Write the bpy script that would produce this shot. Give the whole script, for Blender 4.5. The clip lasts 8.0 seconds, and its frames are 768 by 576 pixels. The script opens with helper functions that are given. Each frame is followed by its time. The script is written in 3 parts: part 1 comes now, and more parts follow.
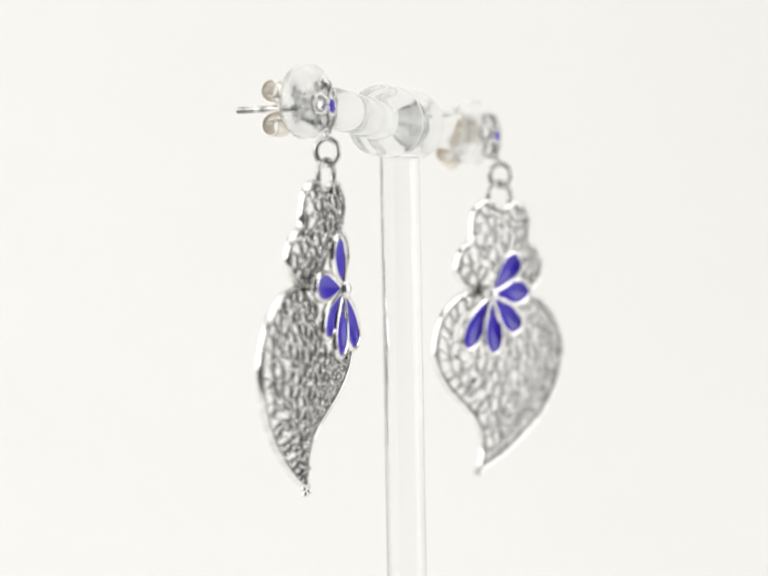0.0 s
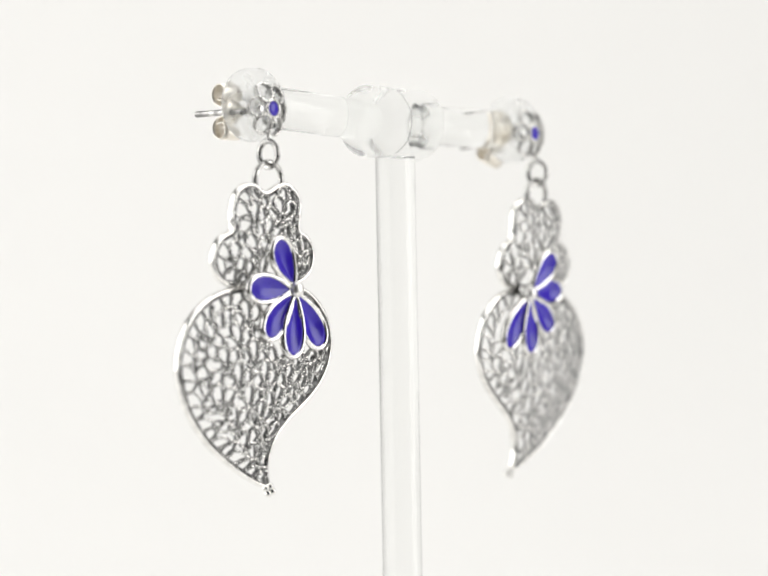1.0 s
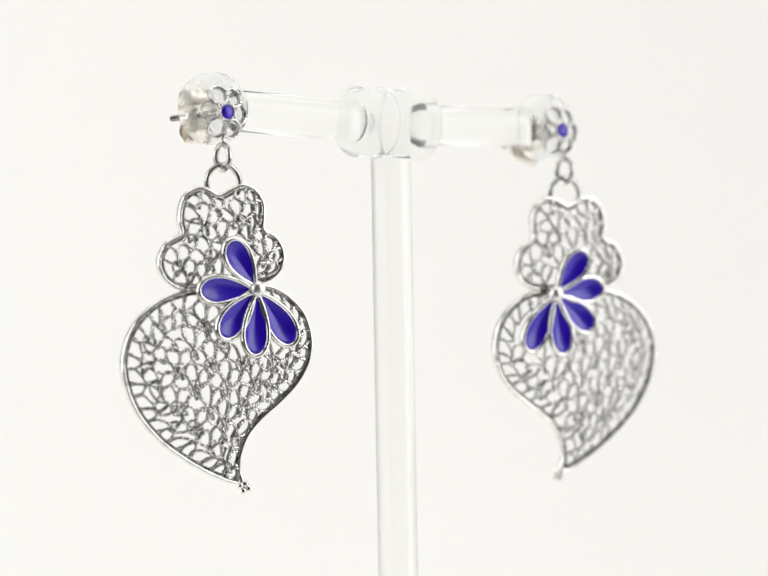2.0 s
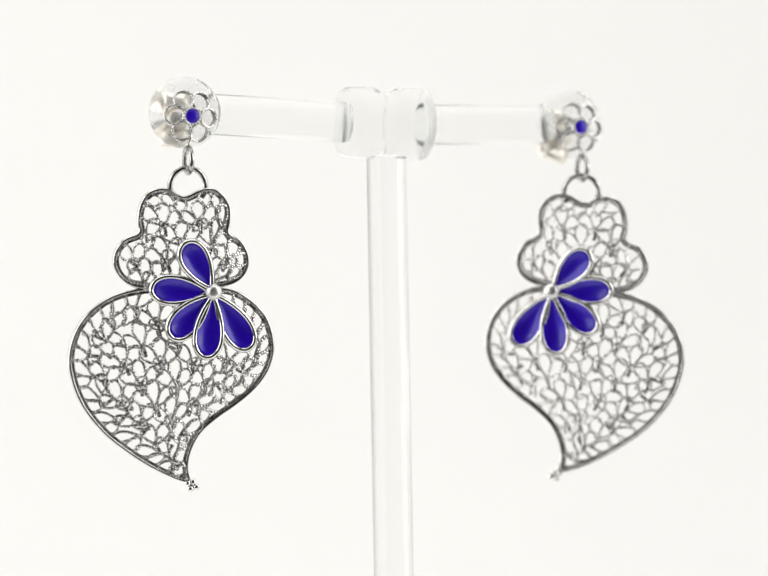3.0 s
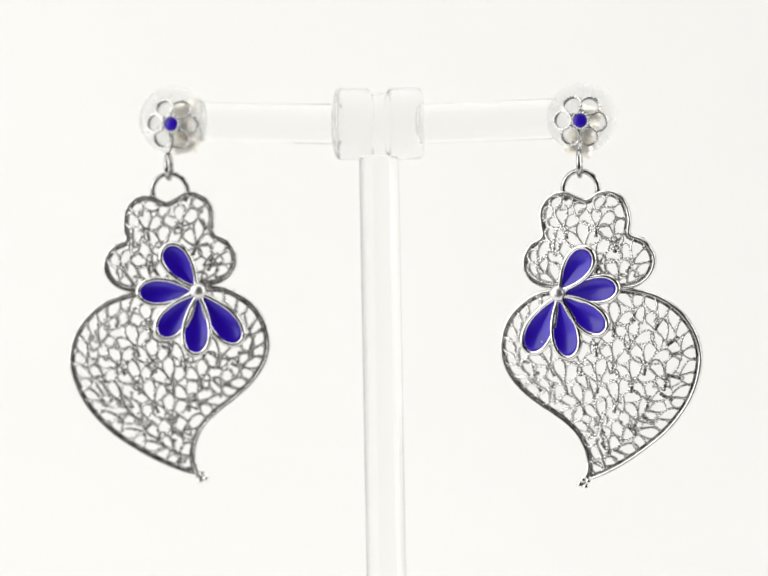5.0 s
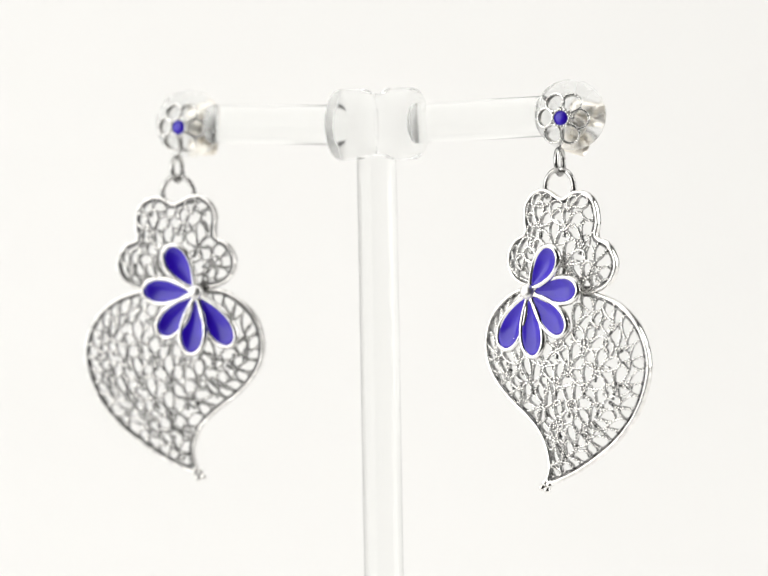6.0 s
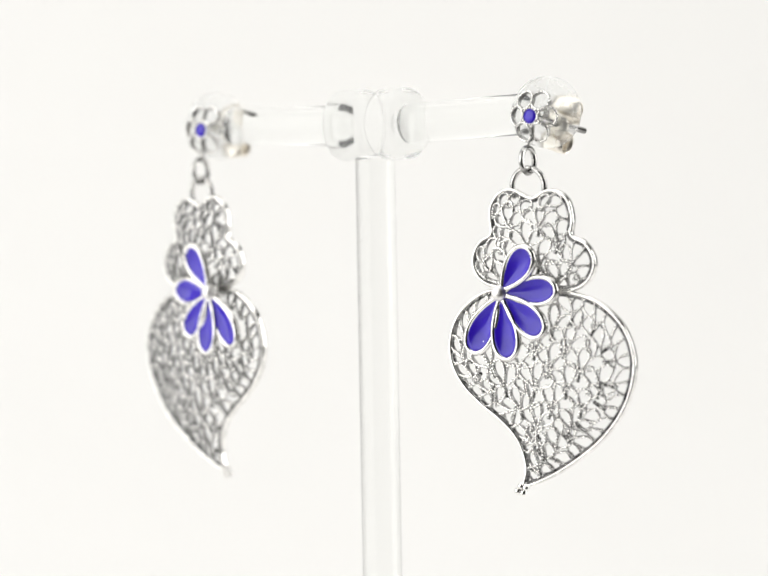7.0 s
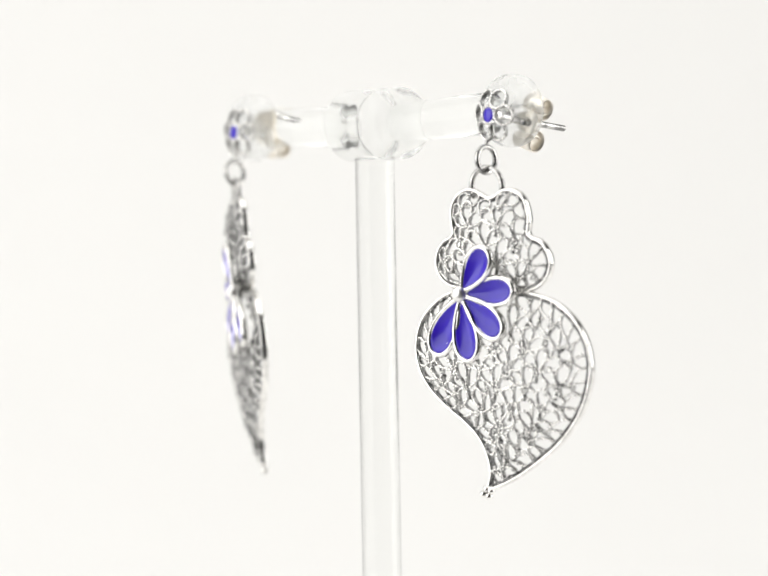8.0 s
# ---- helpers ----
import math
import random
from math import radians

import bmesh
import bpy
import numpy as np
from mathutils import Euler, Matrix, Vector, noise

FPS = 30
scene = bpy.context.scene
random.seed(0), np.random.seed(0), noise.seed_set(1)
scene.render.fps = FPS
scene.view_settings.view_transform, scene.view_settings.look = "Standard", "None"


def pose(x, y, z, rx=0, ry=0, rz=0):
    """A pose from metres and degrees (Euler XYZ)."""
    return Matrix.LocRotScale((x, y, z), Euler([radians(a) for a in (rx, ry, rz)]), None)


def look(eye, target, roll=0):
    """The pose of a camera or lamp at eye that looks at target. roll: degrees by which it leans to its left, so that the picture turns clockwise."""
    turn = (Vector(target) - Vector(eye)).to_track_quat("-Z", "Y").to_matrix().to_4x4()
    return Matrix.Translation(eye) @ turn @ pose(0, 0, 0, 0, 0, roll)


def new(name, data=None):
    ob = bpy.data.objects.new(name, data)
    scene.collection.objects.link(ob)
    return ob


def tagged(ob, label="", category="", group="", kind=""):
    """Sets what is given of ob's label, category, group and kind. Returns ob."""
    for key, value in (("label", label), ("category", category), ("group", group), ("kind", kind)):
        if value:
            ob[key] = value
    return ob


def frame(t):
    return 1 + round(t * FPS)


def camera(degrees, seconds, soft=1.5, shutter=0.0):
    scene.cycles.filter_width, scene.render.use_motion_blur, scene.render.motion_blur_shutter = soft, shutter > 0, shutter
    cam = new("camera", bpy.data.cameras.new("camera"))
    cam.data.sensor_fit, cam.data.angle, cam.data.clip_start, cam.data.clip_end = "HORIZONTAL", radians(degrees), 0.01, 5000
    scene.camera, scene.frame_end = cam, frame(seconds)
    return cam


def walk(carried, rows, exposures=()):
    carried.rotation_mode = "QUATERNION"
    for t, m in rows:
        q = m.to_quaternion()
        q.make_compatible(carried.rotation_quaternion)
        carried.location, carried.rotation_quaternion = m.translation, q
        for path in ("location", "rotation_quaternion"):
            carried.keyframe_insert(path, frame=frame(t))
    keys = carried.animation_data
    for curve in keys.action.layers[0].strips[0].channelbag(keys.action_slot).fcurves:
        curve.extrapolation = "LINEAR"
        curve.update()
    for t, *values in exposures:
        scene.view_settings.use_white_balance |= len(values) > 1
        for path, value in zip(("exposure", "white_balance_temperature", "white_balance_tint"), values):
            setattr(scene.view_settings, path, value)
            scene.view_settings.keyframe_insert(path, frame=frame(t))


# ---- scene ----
MM = 0.001
EYE_H = 0.150          # height of the lens over the white sweep
cam = camera(16.15, 8.0, 1.5)
cam.data.dof.use_dof = True
cam.data.dof.focus_distance = 0.320
cam.data.dof.aperture_fstop = 17.0
CAM_POSE = Matrix.Translation((-1.26 * MM, -0.3328, EYE_H)) @ pose(0, 0, 0, 90.22, 0, 0) @ pose(0, 0, 0, 0, 0, -1.04)
walk(cam, [(0.0, CAM_POSE), (8.0, CAM_POSE)], [(0.0, -0.07), (1.5, -0.07), (3.5, -0.02), (8.0, -0.03)])

# ---------------------------------------------------------------- light
world = bpy.data.worlds.new("studio_air")
scene.world = world
world.use_nodes = True
world.node_tree.nodes["Background"].inputs[0].default_value = (1.0, 0.98, 0.95, 1)
world.node_tree.nodes["Background"].inputs[1].default_value = 0.05


def softbox(name, eye, target, sx, sy, watts, colour=(1.0, 0.99, 0.97)):
    lamp = bpy.data.lights.new(name, "AREA")
    lamp.shape, lamp.size, lamp.size_y, lamp.energy, lamp.color = "RECTANGLE", sx, sy, watts, colour
    ob = new(name, lamp)
    ob.matrix_world = look(eye, target)
    return ob


softbox("softbox_side_a", (-0.64, -0.20, 0.34), (0, 0, 0.15), 1.0, 0.9, 7.2)
softbox("softbox_side_b", (0.66, -0.10, 0.36), (0, 0, 0.15), 0.48, 0.65, 3.5)
softbox("softbox_top", (0, 0.10, 0.95), (0, 0.10, 0), 1.0, 0.9, 5.5)


# ---------------------------------------------------------------- materials
def material(name):
    m = bpy.data.materials.new(name)
    m.use_nodes = True
    nt = m.node_tree
    return m, nt, nt.nodes["Principled BSDF"]


def noise_tex(nt, scale, detail=4.0, rough=0.55):
    co = nt.nodes.new("ShaderNodeTexCoord")
    n = nt.nodes.new("ShaderNodeTexNoise")
    n.inputs["Scale"].default_value, n.inputs["Detail"].default_value = scale, detail
    n.inputs["Roughness"].default_value = rough
    nt.links.new(co.outputs["Object"], n.inputs["Vector"])
    return n


def ramp(nt, src, stops):
    r = nt.nodes.new("ShaderNodeValToRGB")
    while len(r.color_ramp.elements) < len(stops):
        r.color_ramp.elements.new(0.5)
    for e, (p, c) in zip(r.color_ramp.elements, stops):
        e.position, e.color = p, (*c, 1)
    nt.links.new(src, r.inputs[0])
    return r


def spread(nt, src, lo, hi):
    r = nt.nodes.new("ShaderNodeMapRange")
    r.inputs["To Min"].default_value, r.inputs["To Max"].default_value = lo, hi
    nt.links.new(src, r.inputs["Value"])
    return r


def bump(nt, bsdf, src, strength, distance):
    b = nt.nodes.new("ShaderNodeBump")
    b.inputs["Strength"].default_value, b.inputs["Distance"].default_value = strength, distance
    nt.links.new(src, b.inputs["Height"])
    nt.links.new(b.outputs[0], bsdf.inputs["Normal"])


def metal(name, dark, light, r_lo, r_hi, scale=900.0, relief=0.15, lo=0.38, hi=0.62):
    m, nt, b = material(name)
    n = noise_tex(nt, scale)
    fine = noise_tex(nt, scale * 5)
    b.inputs["Metallic"].default_value = 1.0
    nt.links.new(ramp(nt, n.outputs["Fac"], [(lo, dark), (hi, light)]).outputs[0], b.inputs["Base Color"])
    nt.links.new(spread(nt, fine.outputs["Fac"], r_lo, r_hi).outputs[0], b.inputs["Roughness"])
    bump(nt, b, fine.outputs["Fac"], relief, 0.00004)
    return m


SILVER = metal("polished_silver", (0.72, 0.71, 0.69), (0.93, 0.92, 0.90), 0.07, 0.22)
SATIN = metal("satin_silver", (0.80, 0.79, 0.77), (0.93, 0.92, 0.90), 0.30, 0.45)
# tarnish patches, cut fine and stark so the colour also carries the wire's sparkle
OXIDISED = metal("worn_sparkle_silver", (0.05, 0.0495, 0.049), (0.95, 0.94, 0.92), 0.08, 0.22, 1900.0, 0.3, 0.41, 0.52)
AGED = metal("aged_silver", (0.22, 0.218, 0.214), (0.74, 0.73, 0.71), 0.12, 0.3, 500.0)
CREAM = metal("warm_silver", (0.84, 0.79, 0.70), (0.95, 0.91, 0.84), 0.32, 0.5)
# lighter copies of the wire silvers: brighter light put into front and side colour
LIT_WORN = metal("lit_worn_silver", (0.30, 0.298, 0.294), (0.95, 0.94, 0.92), 0.08, 0.22, 1900.0, 0.3, 0.40, 0.50)
PALE_SHADE = metal("pale_shade_silver", (0.16, 0.159, 0.156), (0.66, 0.655, 0.64), 0.16, 0.42, 1200.0, 0.3)
# dark patina, deepened by the shade between wires put into its colour
PATINA_SHADE = metal("patina_shade_silver", (0.03, 0.03, 0.03), (0.27, 0.268, 0.263), 0.16, 0.42, 1200.0, 0.3)


def enamel_material():
    m, nt, b = material("blue_enamel")
    n = noise_tex(nt, 260.0, 3.0)
    nt.links.new(ramp(nt, n.outputs["Fac"], [(0.3, (0.022, 0.001, 0.44)), (0.7, (0.036, 0.002, 0.66))]).outputs[0], b.inputs["Base Color"])
    fine = noise_tex(nt, 1400.0, 2.0)
    nt.links.new(spread(nt, fine.outputs["Fac"], 0.24, 0.36).outputs[0], b.inputs["Roughness"])
    b.inputs["IOR"].default_value = 1.46
    b.inputs["Coat Weight"].default_value = 0.4
    b.inputs["Coat Roughness"].default_value = 0.22
    bump(nt, b, n.outputs["Fac"], 0.12, 0.0003)
    return m


def acrylic_material(name, r_lo, r_hi, ior, clear):
    m, nt, b = material(name)
    b.inputs["Base Color"].default_value = (0.985, 0.99, 0.985, 1)
    b.inputs["Transmission Weight"].default_value = clear
    b.inputs["IOR"].default_value = ior
    b.inputs["Coat Weight"].default_value = 0.15
    b.inputs["Coat Roughness"].default_value = 0.12
    n = noise_tex(nt, 220.0, 5.0)
    nt.links.new(spread(nt, n.outputs["Fac"], r_lo, r_hi).outputs[0], b.inputs["Roughness"])
    bump(nt, b, n.outputs["Fac"], 0.05, 0.0004)
    return m


def paper_material():
    m, nt, b = material("white_paper")
    n = noise_tex(nt, 3.0, 3.0)
    nt.links.new(ramp(nt, n.outputs["Fac"], [(0.3, (0.86, 0.855, 0.84)), (0.7, (0.89, 0.885, 0.87))]).outputs[0], b.inputs["Base Color"])
    b.inputs["Roughness"].default_value = 0.85
    bump(nt, b, noise_tex(nt, 900.0).outputs["Fac"], 0.1, 0.0002)
    return m


def wall_material(name, lo, hi):
    m, nt, b = material(name)
    n = noise_tex(nt, 8.0)
    nt.links.new(ramp(nt, n.outputs["Fac"], [(0.3, (lo, lo, lo)), (0.7, (hi, hi, hi * 0.985))]).outputs[0], b.inputs["Base Color"])
    b.inputs["Roughness"].default_value = 0.9
    return m


ENAMEL, PAPER = enamel_material(), paper_material()
ACRYLIC = acrylic_material("clear_acrylic", 0.01, 0.06, 1.24, 1.0)
MOULDED_ACRYLIC = acrylic_material("moulded_acrylic", 0.14, 0.32, 1.075, 0.91)
CLOUDY_ACRYLIC = acrylic_material("cloudy_acrylic", 0.18, 0.36, 1.07, 0.87)
ARM_ACRYLIC = acrylic_material("drawn_acrylic", 0.02, 0.09, 1.16, 0.98)
WALL = wall_material("white_wall_paint", 0.74, 0.80)
DARK_WALL = wall_material("grey_wall_paint", 0.03, 0.05)


# ---------------------------------------------------------------- mesh tools
def mesh_of(bm, mat, name, smooth=True):
    bmesh.ops.recalc_face_normals(bm, faces=bm.faces)
    me = bpy.data.meshes.new(name)
    bm.to_mesh(me)
    bm.free()
    for p in me.polygons:
        p.use_smooth = smooth
    me.materials.append(mat)
    return me


def part(name, bm, mat, parent, label="", m=None, smooth=True):
    me = bm if isinstance(bm, bpy.types.Mesh) else mesh_of(bm, mat, name, smooth)
    ob = new(name, me)
    ob.parent = parent
    if m is not None:
        ob.matrix_basis = m
    if label:
        tagged(ob, label)
    return ob


def sweep(bm, path, half_w, half_d, sides=8, closed=True, up=None, ribs=0.0, rib_step=2):
    """A wire along path (Vectors): half_w across, half_d along up (a Vector or a function of the index)."""
    rings, n = [], len(path)
    for i, p in enumerate(path):
        a = path[i - 1] if (i or closed) else p
        b = path[(i + 1) % n] if (i < n - 1 or closed) else p
        tan = (b - a).normalized()
        u = Vector((0, 1, 0)) if up is None else (up(i) if callable(up) else up)
        side = tan.cross(u)
        if side.length < 1e-6:
            side = tan.orthogonal()
        side.normalize()
        u = side.cross(tan).normalized()
        k = 1.0 - (ribs if (i % rib_step) == 0 else 0.0)
        rings.append([bm.verts.new(p + side * (half_w * k * math.cos(t)) + u * (half_d * k * math.sin(t)))
                      for t in (2 * math.pi * (j + 0.5) / sides for j in range(sides))])
    last = n if closed else n - 1
    for i in range(last):
        a, b = rings[i], rings[(i + 1) % n]
        for j in range(sides):
            bm.faces.new((a[j], a[(j + 1) % sides], b[(j + 1) % sides], b[j]))
    if not closed:
        bm.faces.new(rings[0])
        bm.faces.new(rings[-1][::-1])
    return bm


def strip(bm, path, half_w, half_d):
    """A closed strip on edge along path, its section a softened box."""
    n, rings, section = len(path), [], []
    for k in range(18):
        c, d = math.cos(2 * math.pi * k / 18), math.sin(2 * math.pi * k / 18)
        section.append((half_w * math.copysign(abs(c) ** 0.62, c), half_d * math.copysign(abs(d) ** 0.72, d)))
    for i, p in enumerate(path):
        side = (path[(i + 1) % n] - path[i - 1]).normalized().cross(Vector((0, 1, 0))).normalized()
        rings.append([bm.verts.new(p + side * a + Vector((0, b, 0))) for a, b in section])
    for q, r in zip(rings, rings[1:] + rings[:1]):
        for j in range(len(section)):
            bm.faces.new((q[j], q[j - 1], r[j - 1], r[j]))
    return bm


def twisted(bm, path, half_w, half_d, pitch, closed=True):
    """A flat wire twisted round itself along path, one half turn for each pitch."""
    rings, n, run, sides = [], len(path), 0.0, 6
    total = sum((path[(i + 1) % n] - path[i]).length for i in range(n))
    turns = max(1, round(total / pitch))
    for i, p in enumerate(path):
        tan = (path[(i + 1) % n] - path[i - 1]).normalized() if (closed or 0 < i < n - 1) else (path[1] - path[0]).normalized()
        side = tan.cross(Vector((0, 1, 0))).normalized()
        u = side.cross(tan)
        a = math.pi * turns * run / total
        ca, sa = math.cos(a), math.sin(a)
        e1, e2 = side * ca + u * sa, u * ca - side * sa
        rings.append([bm.verts.new(p + e1 * (half_w * math.cos(t)) + e2 * (half_d * math.sin(t))) for t in (2 * math.pi * j / sides for j in range(sides))])
        run += (path[(i + 1) % n] - p).length
    for i in range(n if closed else n - 1):
        q, r = rings[i], rings[(i + 1) % n]
        shift = sides // 2 if (i == n - 1 and turns % 2) else 0
        for j in range(sides):
            bm.faces.new((q[j], q[(j + 1) % sides], r[(j + 1 + shift) % sides], r[(j + shift) % sides]))
    return bm


def even(path, n):
    """A closed path cut anew into n even steps."""
    pts = path + [path[0]]
    cum = [0.0]
    for a, b in zip(pts, pts[1:]):
        cum.append(cum[-1] + (b - a).length)
    out, k = [], 0
    for i in range(n):
        d = cum[-1] * i / n
        while cum[k + 1] < d:
            k += 1
        out.append(pts[k].lerp(pts[k + 1], (d - cum[k]) / max(1e-12, cum[k + 1] - cum[k])))
    return out


def lathe(bm, profile, axis="z", segs=48, m=None):
    """Turns (radius, height) pairs about an axis; ends are closed where the radius is 0."""
    m = m or Matrix()
    turn = {"z": Matrix(), "y": Matrix.Rotation(radians(-90), 4, "X"), "x": Matrix.Rotation(radians(90), 4, "Y")}[axis]
    rings = []
    for r, h in profile:
        if r < 1e-9:
            rings.append([bm.verts.new(m @ turn @ Vector((0, 0, h)))])
        else:
            rings.append([bm.verts.new(m @ turn @ Vector((r * math.cos(a), r * math.sin(a), h)))
                          for a in (2 * math.pi * k / segs for k in range(segs))])
    for a, b in zip(rings, rings[1:]):
        for k in range(segs):
            k2 = (k + 1) % segs
            if len(a) == 1:
                bm.faces.new((a[0], b[k], b[k2]))
            elif len(b) == 1:
                bm.faces.new((a[k], a[k2], b[0]))
            else:
                bm.faces.new((a[k], a[k2], b[k2], b[k]))
    return bm


def rounded_rod(r, h0, h1, e, steps=5):
    """Profile of a solid rod from h0 to h1 with edges rounded by e."""
    pts = [(0, h0)]
    pts += [(r - e + e * math.sin(a), h0 + e - e * math.cos(a)) for a in (math.pi / 2 * k / steps for k in range(steps + 1))]
    pts += [(r - e + e * math.cos(a), h1 - e + e * math.sin(a)) for a in (math.pi / 2 * k / steps for k in range(steps + 1))]
    return pts + [(0, h1)]


def ball(bm, centre, r, squash=1.0, segs=14):
    prof = [(r * math.sin(a), -r * math.cos(a)) for a in (math.pi * k / 8 for k in range(9))]
    prof[0], prof[-1] = (0, -r), (0, r)
    return lathe(bm, prof, "z", segs, Matrix.Translation(centre) @ Matrix.Diagonal((1, squash, 1, 1)))


def spline(points, per=8, closed=True):
    """A smooth curve through control points (Catmull-Rom)."""
    out, n = [], len(points)
    pts = [Vector(p) for p in points]
    for i in range(n if closed else n - 1):
        g = (lambda k: pts[k % n]) if closed else (lambda k: pts[max(0, min(n - 1, k))])
        p0, p1, p2, p3 = g(i - 1), g(i), g(i + 1), g(i + 2)
        for k in range(per):
            t = k / per
            out.append(0.5 * (2 * p1 + (p2 - p0) * t + (2 * p0 - 5 * p1 + 4 * p2 - p3) * t * t + (3 * p1 - p0 - 3 * p2 + p3) * t ** 3))
    if not closed:
        out.append(pts[-1])
    return out


# ---------------------------------------------------------------- setting
def slab(name, size, centre, mat, label):
    bm = bmesh.new()
    bmesh.ops.create_cube(bm, size=1, matrix=Matrix.Translation(centre) @ Matrix.Diagonal((*size, 1)))
    ob = new(name, mesh_of(bm, mat, name, False))
    return tagged(ob, label, kind="structure")


def backdrop():
    """White paper that runs along the table and curves up behind."""
    prof = [(-0.16, 0.0), (0.0, 0.0), (0.2, 0.0)]
    prof += [(0.35 + 0.35 * math.sin(a), 0.35 - 0.35 * math.cos(a)) for a in (math.pi / 2 * k / 20 for k in range(21))]
    prof += [(0.70, 1.0), (0.70, 1.5)]
    bm = bmesh.new()
    rows = []
    for off in (0.0, -0.002):
        row = []
        for i, (y, z) in enumerate(prof):
            a, b = Vector(prof[max(0, i - 1)]), Vector(prof[min(len(prof) - 1, i + 1)])
            nrm = Vector((-(b - a).y, (b - a).x)).normalized()
            row.append([bm.verts.new((x, y + nrm.x * off, z + nrm.y * off)) for x in (-1.15, 1.15)])
        rows.append(row)
    for row, flip in ((rows[0], False), (rows[1], True)):
        for a, b in zip(row, row[1:]):
            f = (a[0], a[1], b[1], b[0])
            bm.faces.new(f[::-1] if flip else f)
    ob = new("backdrop", mesh_of(bm, PAPER, "backdrop"))
    return tagged(ob, "seamless white paper sweep behind and under the stand", kind="structure")


backdrop()
slab("floor", (2.7, 2.5, 0.05), (0, -0.25, -0.03), DARK_WALL, "plain grey floor under the paper")
slab("wall_north", (2.7, 0.05, 1.8), (0, 1.0, 0.89), WALL, "plain white studio wall")
slab("wall_south", (2.7, 0.05, 1.8), (0, -1.5, 0.89), DARK_WALL, "plain grey studio wall")
slab("wall_east", (0.05, 2.45, 1.8), (1.325, -0.25, 0.89), DARK_WALL, "plain grey studio wall")
slab("wall_west", (0.05, 2.45, 1.8), (-1.325, -0.25, 0.89), DARK_WALL, "plain grey studio wall")
slab("ceiling", (2.7, 2.55, 0.05), (0, -0.25, 1.815), WALL, "plain white studio ceiling")

# ---------------------------------------------------------------- earring stand
POLE = Vector((-1.4, -1.6, 0)) * MM      # foot of the pole, from the turning axis
BAR_Z = EYE_H + 21.4 * MM
DOT_A = Vector((-27.0, -4.3, 150 + 21.9)) * MM    # centres of the two studs, from the turning axis
DOT_B = Vector((23.55, -4.9, 150 + 20.9)) * MM


def earring_stand():
    thing = tagged(new("earring_stand"), "clear acrylic T-shaped earring stand with round drilled ends", "stand")
    thing.matrix_basis = Matrix.Translation(POLE)
    lean = math.atan2(-1.0, 50.5)
    head = Matrix.Translation((0, 0.4 * MM, BAR_Z)) @ Matrix.Rotation(-lean, 4, "Y")
    bm = bmesh.new()
    lathe(bm, rounded_rod(2.4 * MM, 0, BAR_Z - 4.0 * MM, 0.25 * MM), "z", 56)
    part("pole", bm, ACRYLIC, thing, "clear round acrylic rod")
    # the hub: two collars with a narrower neck between them
    prof = rounded_rod(4.35 * MM, -5.3 * MM, -1.1 * MM, 0.55 * MM)[:-1]
    prof += [(3.75 * MM, -0.95 * MM), (3.75 * MM, 0.95 * MM)]
    prof += rounded_rod(4.35 * MM, 1.1 * MM, 5.3 * MM, 0.55 * MM)[1:]
    bm = bmesh.new()
    lathe(bm, prof, "x", 56, head)
    part("hub", bm, MOULDED_ACRYLIC, thing, "clear moulded hub with two collars")
    for sx, dot in ((-1, DOT_A), (1, DOT_B)):
        end = Vector((dot.x - POLE.x, 0.4 * MM, dot.z + 0.6 * MM))
        inner = head @ Vector((sx * 5.32 * MM, 0, 0))
        way = end - inner
        bm = bmesh.new()
        m = Matrix.Translation(inner) @ way.to_track_quat("Z", "Y").to_matrix().to_4x4()
        lathe(bm, rounded_rod(2.45 * MM, -0.6 * MM, way.length - 3.0 * MM, 0.2 * MM), "z", 48, m)
        part("arm", bm, ARM_ACRYLIC, thing, "clear round acrylic arm")
        bm = bmesh.new()
        r, d, hole = 4.2 * MM, 1.8 * MM, 0.72 * MM
        prof = [(hole, -d), (r - 1.2 * MM, -d)]
        prof += [(r - 1.2 * MM + 1.2 * MM * math.sin(a), -d + 1.2 * MM - 1.2 * MM * math.cos(a)) for a in (math.pi / 2 * k / 6 for k in range(1, 7))]
        prof += [(r - 1.2 * MM + 1.2 * MM * math.cos(a), d - 1.2 * MM + 1.2 * MM * math.sin(a)) for a in (math.pi / 2 * k / 6 for k in range(0, 7))]
        prof += [(hole, d), (hole, -d)]
        lathe(bm, prof, "y", 56, Matrix.Translation(end))
        bmesh.ops.remove_doubles(bm, verts=bm.verts, dist=1e-7)
        part("end_disc", bm, CLOUDY_ACRYLIC, thing, "cloudy thick drilled disc")
    return thing


